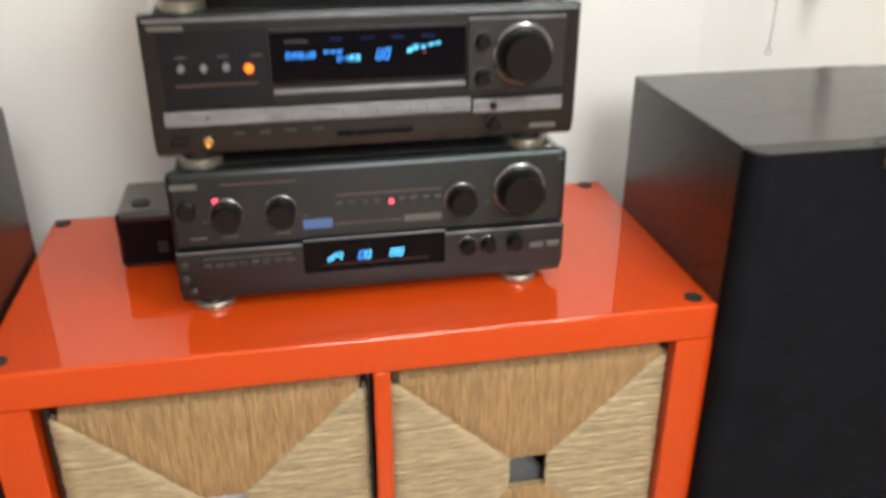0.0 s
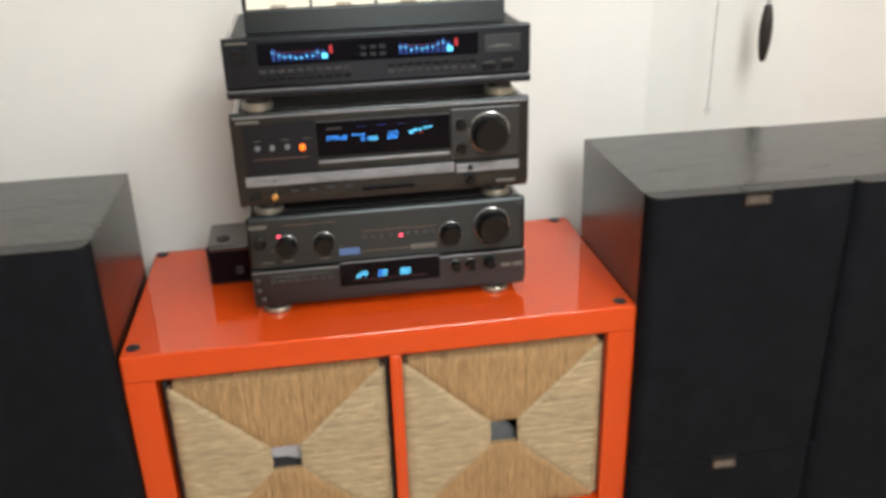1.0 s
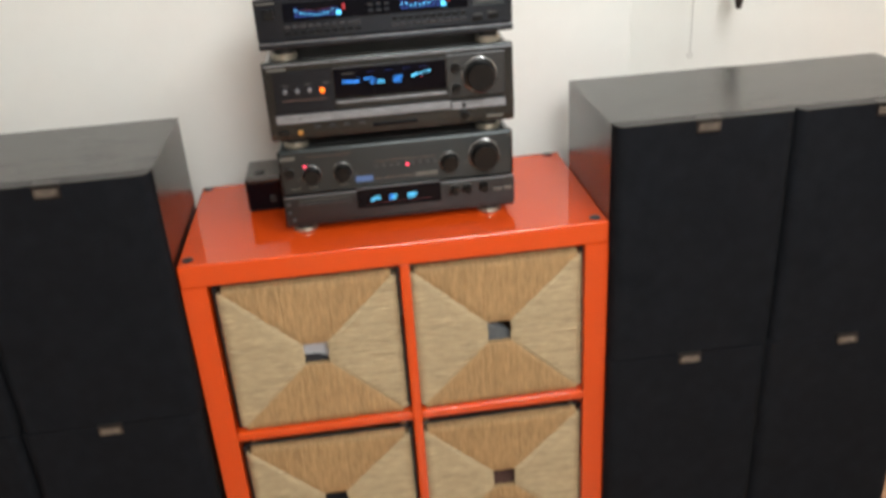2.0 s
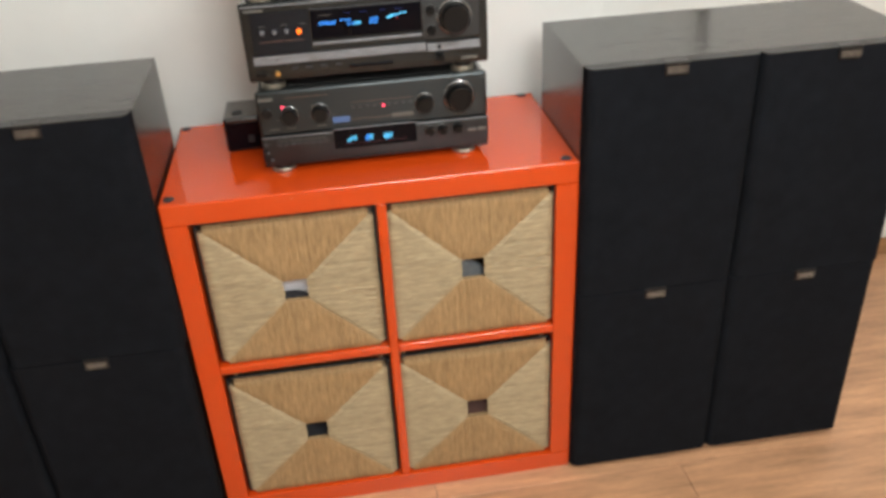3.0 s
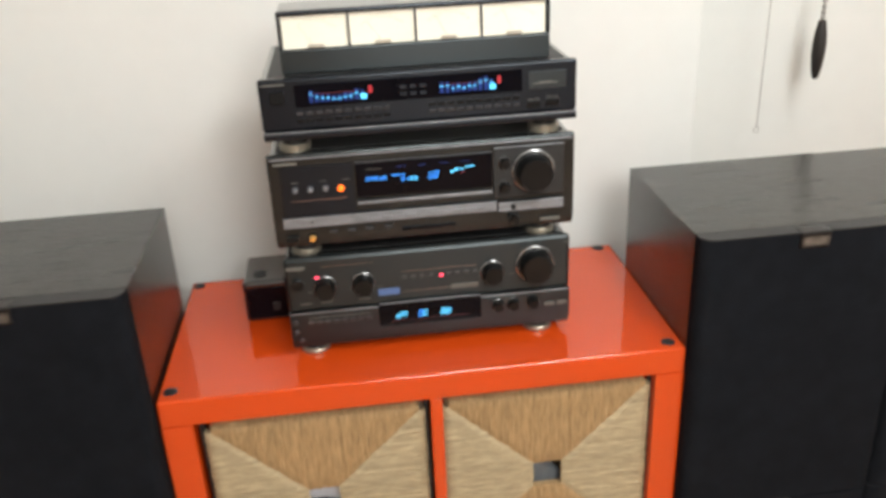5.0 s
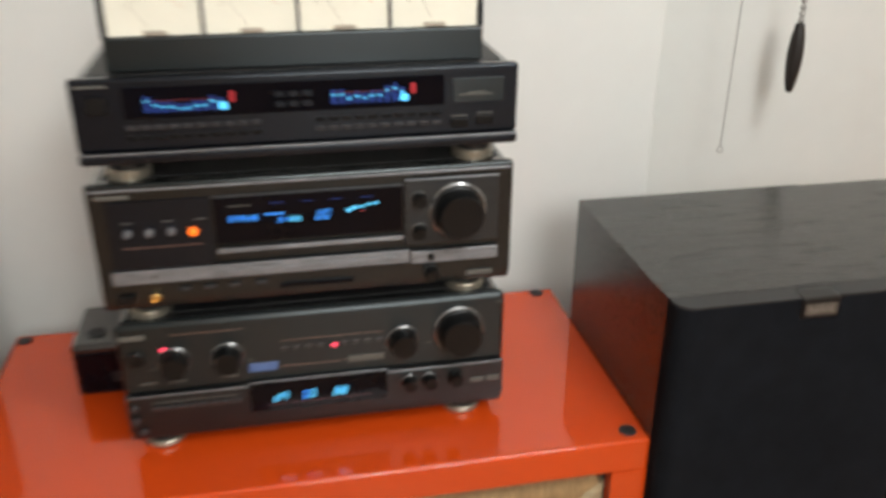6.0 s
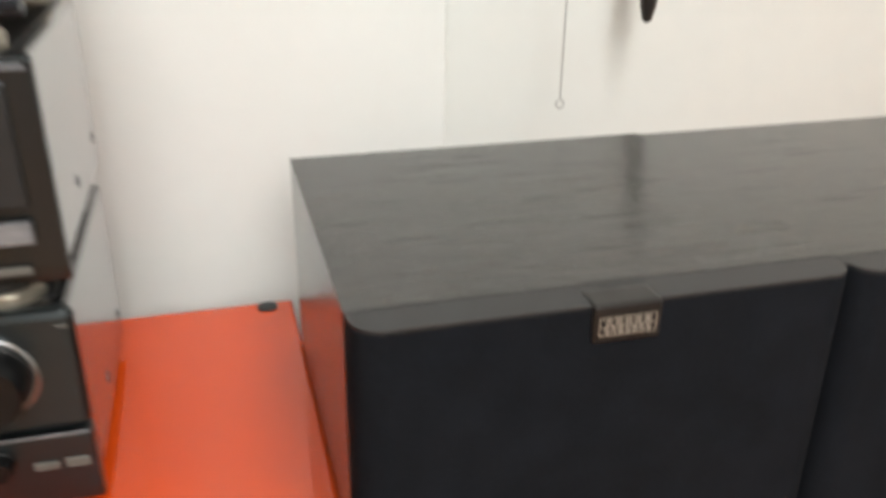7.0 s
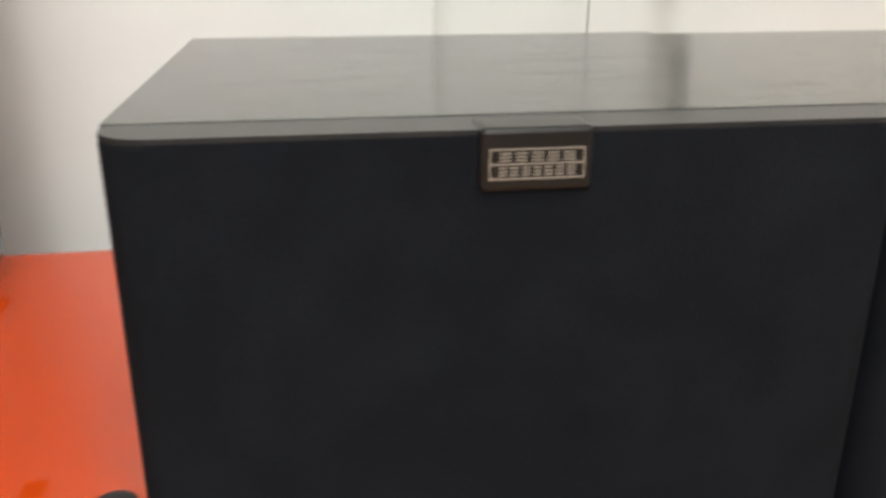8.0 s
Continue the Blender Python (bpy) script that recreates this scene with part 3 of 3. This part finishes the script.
for i in range(4):
    glyph(front, 0.3785 + i * 0.0062, 1.0655, 0.0046, 0.0052, YD, CYAN if i > 1 else BLUE, 0.0008, ("abcdef", "bcg", "abdeg", "acdfg")[i])
for i in range(3):
    plate(front, "display_dot", 0.3655 + i * 0.0068, 0.3710 + i * 0.0068, 1.0738, 1.0762, YD, 0.0005, BLUE)
for i in range(2):
    glyph(front, 0.4175 + i * 0.0078, 1.0655, 0.0056, 0.0105, YD, BLUE, 0.0026, "abcdef" if i else "bcefd")
for i, (x, z) in enumerate(((0.4500, 1.0712), (0.4562, 1.0738), (0.4640, 1.0750), (0.4715, 1.0772), (0.4790, 1.0782))):
    plate(front, "display_dot", x, x + 0.0055, z, z + (0.0042 if i < 2 else 0.0026), YD, 0.0005, CYAN)
plate(front, "display_dot", 0.4655, 0.4700, 1.0705, 1.0720, YD, 0.0005, REDSEG)
plate(front, "display_scale", 0.328, 0.352, 1.0855, 1.0872, YD, 0.0003, PRINT)
for i in range(4):
    plate(front, "display_scale", 0.372 + 0.031 * i, 0.386 + 0.031 * i, 1.0868, 1.0878, YD, 0.0003, DIM)

# equaliser
eq = thing("equalizer", (0.414, 0.24, rz1), "black graphic equalizer with two blue spectrum displays", "equalizer")
ex0, ex1, ez0, ez1 = 0.194, 0.634, 1.138, 1.222
case(eq, ex0, ex1, ez0, ez1, YP + 0.012, 0.345)
feet(eq, rz1 - 0.002, ez0 + 0.003, 0.233, 0.594, YP + 0.032, 0.305)
front = part("front_panel", box(ex0, ex1, YP, YP + 0.012, ez0 + 0.0125, ez1, 0.003, 3), PANEL, eq, "blue-black front panel")
part("bottom_lip", box(ex0, ex1, YP - 0.005, YP + 0.011, ez0, ez0 + 0.012, 0.003, 2), PANEL, eq)
part("lip_line", box(ex0 + 0.002, ex1 - 0.002, YP - 0.0056, YP, ez0 + 0.0098, ez0 + 0.0122, 0.0005, 1), STRIP, eq)
plate(front, "display_window", 0.242, 0.556, 1.1825, 1.2135, YP, 0.0012, GLOSS, "long dark display window")
plate(front, "logo_window", 0.565, 0.619, 1.1835, 1.2085, YP, 0.0006, PANEL_AMP)
plate(front, "logo_bar", 0.571, 0.607, 1.1905, 1.1925, YP - 0.0006, 0.0005, PRINT)
plate(front, "logo_bar", 0.580, 0.600, 1.1927, 1.1943, YP - 0.0006, 0.0005, PRINT)
plate(front, "power_button", 0.2085, 0.2275, 1.189, 1.2055, YP, 0.004, KNOB, "square black power button")
plate(front, "brand_bar", 0.199, 0.230, 1.2135, 1.2165, YP, 0.0005, PRINT)
YE = YP - 0.0012
for x0, heights in ((0.262, (6, 4, 3, 3, 2, 2, 3, 3, 5, 4)), (0.441, (5, 5, 3, 4, 3, 4, 4, 6, 7, 5))):
    for i, top in enumerate(heights):
        x = x0 + i * 0.0077
        for k in range(9):
            z = 1.1885 + k * 0.0021
            mat = CYAN if k == top - 1 else BLUE if k < top - 1 and i > 8 else DIM
            if k < top + 2:
                plate(front, "display_dot", x, x + 0.0044, z, z + 0.0014, YE, 0.0005, mat, bevel=0)
    plate(front, "display_bar", x0, x0 + 0.066, 1.1992, 1.2003, YE, 0.0007, DIMRED)
    plate(front, "display_bar", x0 + 0.0800, x0 + 0.0850, 1.1955, 1.2065, YE, 0.0005, REDSEG)
    plate(front, "level_bar", x0 + 0.069, x0 + 0.0775, 1.1885, 1.1955, YE, 0.0007, CYAN)
for i in range(3):
    for k in range(2):
        plate(front, "push_button", 0.385 + 0.0135 * i, 0.395 + 0.0135 * i, 1.188 + 0.010 * k, 1.194 + 0.010 * k, YP - 0.0012, 0.002, PANEL)
for k, z in enumerate((1.1615, 1.1715)):
    for i in range(10):
        plate(front, "push_button", 0.242 + 0.0132 * i, 0.2515 + 0.0132 * i, z, z + 0.0045, YP, 0.002, TRIM if k else KNOB)
        plate(front, "push_button", 0.424 + 0.0132 * i, 0.4335 + 0.0132 * i, z, z + 0.0045, YP, 0.002, TRIM if k == 0 else KNOB)
for x, z in ((0.563, 1.158), (0.590, 1.160)):
    plate(front, "push_button", x, x + 0.018, z, z + 0.0085, YP, 0.003, KNOB)
    plate(front, "print_bar", x, x + 0.018, z + 0.0105, z + 0.012, YP, 0.0005, PRINT)

# level meters
vu = thing("level_meter", (0.414, 0.17, ez1), "black level meter box with four cream dials", "level meter")
vx0, vx1, vz1, yv = 0.2275, 0.601, 1.306, 0.118
part("body", box(vx0, vx1, yv + 0.004, yv + 0.085, ez1, vz1, 0.003), CASE, vu)
part("base_panel", box(vx0, vx1, yv - 0.006, yv + 0.0035, ez1, 1.255, 0.002), PANEL_AMP, vu, "black lower panel")
part("frame_top", box(vx0, vx1, yv - 0.006, yv + 0.0035, vz1 - 0.006, vz1, 0.0015), PANEL, vu)
part("frame_side", box(vx0, vx0 + 0.004, yv - 0.006, yv + 0.0035, 1.2552, vz1 - 0.0062, 0.001), PANEL, vu)
part("frame_side", box(vx1 - 0.004, vx1, yv - 0.006, yv + 0.0035, 1.2552, vz1 - 0.0062, 0.001), PANEL, vu)
span = (vx1 - vx0 - 0.008) / 4
for i in range(4):
    mx0 = vx0 + 0.004 + span * i + 0.0015
    mx1 = mx0 + span - 0.003
    cx = (mx0 + mx1) / 2
    dial = part("dial", box(mx0, mx1, yv, yv + 0.003, 1.2556, vz1 - 0.0066), DIAL, vu, "lit cream meter dial")
    part("dial_bezel", box(mx1, mx1 + 0.003, yv - 0.003, yv + 0.003, 1.2556, vz1 - 0.0066), TRIM, vu)
    part("needle_hub", box(cx - 0.011, cx + 0.011, yv - 0.003, yv - 0.0002, 1.2558, 1.2605, 0.001, 1), INK, dial)
    bm, red = bmesh.new(), bmesh.new()
    for k in range(15):
        a = radians(132 - 84 * k / 14)
        c, s = math.cos(a), math.sin(a)
        r0, r1 = 0.0385, 0.0415 if k % 2 else 0.043
        tube([(cx + r0 * c, yv - 0.0004, 1.2565 - 0.004 + r0 * s), (cx + r1 * c, yv - 0.0004, 1.2565 - 0.004 + r1 * s)], 0.0003, 4, red if k > 9 else bm)
    part("dial_scale", bm, INK, dial)
    part("dial_scale", red, INK_RED, dial)
    a = radians(126 - 4 * i)
    part("needle", tube([(cx, yv - 0.001, 1.2565), (cx + 0.038 * math.cos(a), yv - 0.001, 1.2565 + 0.036 * math.sin(a))], 0.00025, 4), INK, dial)

# small power box beside the amplifier
psu = thing("power_adapter", (0.15, 0.27, W), "small black plastic power box on the red shelf", "power adapter")
part("body", box(0.114, 0.188, 0.214, 0.32, W + 0.001, 0.864, 0.006, 3), CASE, psu)
part("front_plate", box(0.119, 0.183, 0.2115, 0.2145, W + 0.008, 0.853, 0.001, 1), GLOSS, psu, "dark glossy front plate")
part("socket", turned([(0.011, 0), (0.011, 0.002), (0.006, 0.002)], "z", (0.142, 0.245, 0.8638), 20), RUBBER, psu)
part("lug", box(0.160, 0.172, 0.209, 0.2125, 0.812, 0.826, 0.001, 1), RUBBER, psu)

# ---------------- blind cords ----------------
cord = thing("pull_cord", (1.180, 0.617, 0.92), "thin pale pull cord with a small ring hanging by the wall", "cord")
part("cord", tube([(1.180, 0.617, 0.927), (1.1815, 0.618, 1.4), (1.183, 0.619, 2.0), (1.184, 0.619, H)], 0.0012, 6), CORD, cord)
bm = bmesh.new()
ring = [(1.180 + 0.0058 * math.cos(2 * math.pi * k / 20), 0.617, 0.921 + 0.0058 * math.sin(2 * math.pi * k / 20)) for k in range(21)]
part("ring", tube(ring, 0.0011, 6, bm), CORD, cord, "small pale ring")

pull = thing("blind_pull", (1.288, 0.601, 1.03), "dark wooden cord pull hanging on a bead chain", "cord pull")
prof = [(0.001, 0), (0.006, 0.003), (0.0105, 0.022), (0.0135, 0.052), (0.0138, 0.074), (0.0118, 0.098), (0.0085, 0.115), (0.0075, 0.121), (0.002, 0.122)]
part("handle", turned(prof, "z", (1.288, 0.601, 1.0265), 24), PULL, pull)
for k in range(5):
    z, r = 1.1535 + 0.0112 * k, 0.0056
    p = [(r * max(0.05, math.sin(math.pi * i / 8)), -r * math.cos(math.pi * i / 8)) for i in range(9)]
    part("bead", turned(p, "z", (1.288, 0.601, z), 12), BEAD, pull, "metal bead")
part("cord", tube([(1.288, 0.601, 1.195), (1.286, 0.605, H)], 0.0015, 6), CORD, pull)

# ---------------- floor planks ----------------
floor = bpy.data.objects["floor"]
PL, PW = 1.28, 0.192


def plank_mesh(length):
    return finish(box(0, length, 0, PW - 0.0012, -0.0035, 0, 0.0007, 1), "plank", OAK)


full = plank_mesh(PL - 0.0012)
rows = int((YR - Y0) / PW)
for j in range(rows):
    y = YR - (j + 1) * PW
    x = X0 - 0.05 - random.uniform(0.1, PL - 0.1)
    while x < X1 + 0.05:
        left, right = max(x, X0 - 0.05), min(x + PL, X1 + 0.05)
        ob = new("plank", full if right - left > PL - 0.001 else plank_mesh(right - left - 0.0012))
        ob.parent = floor
        ob.location = (left, y, 0)
        x += PL
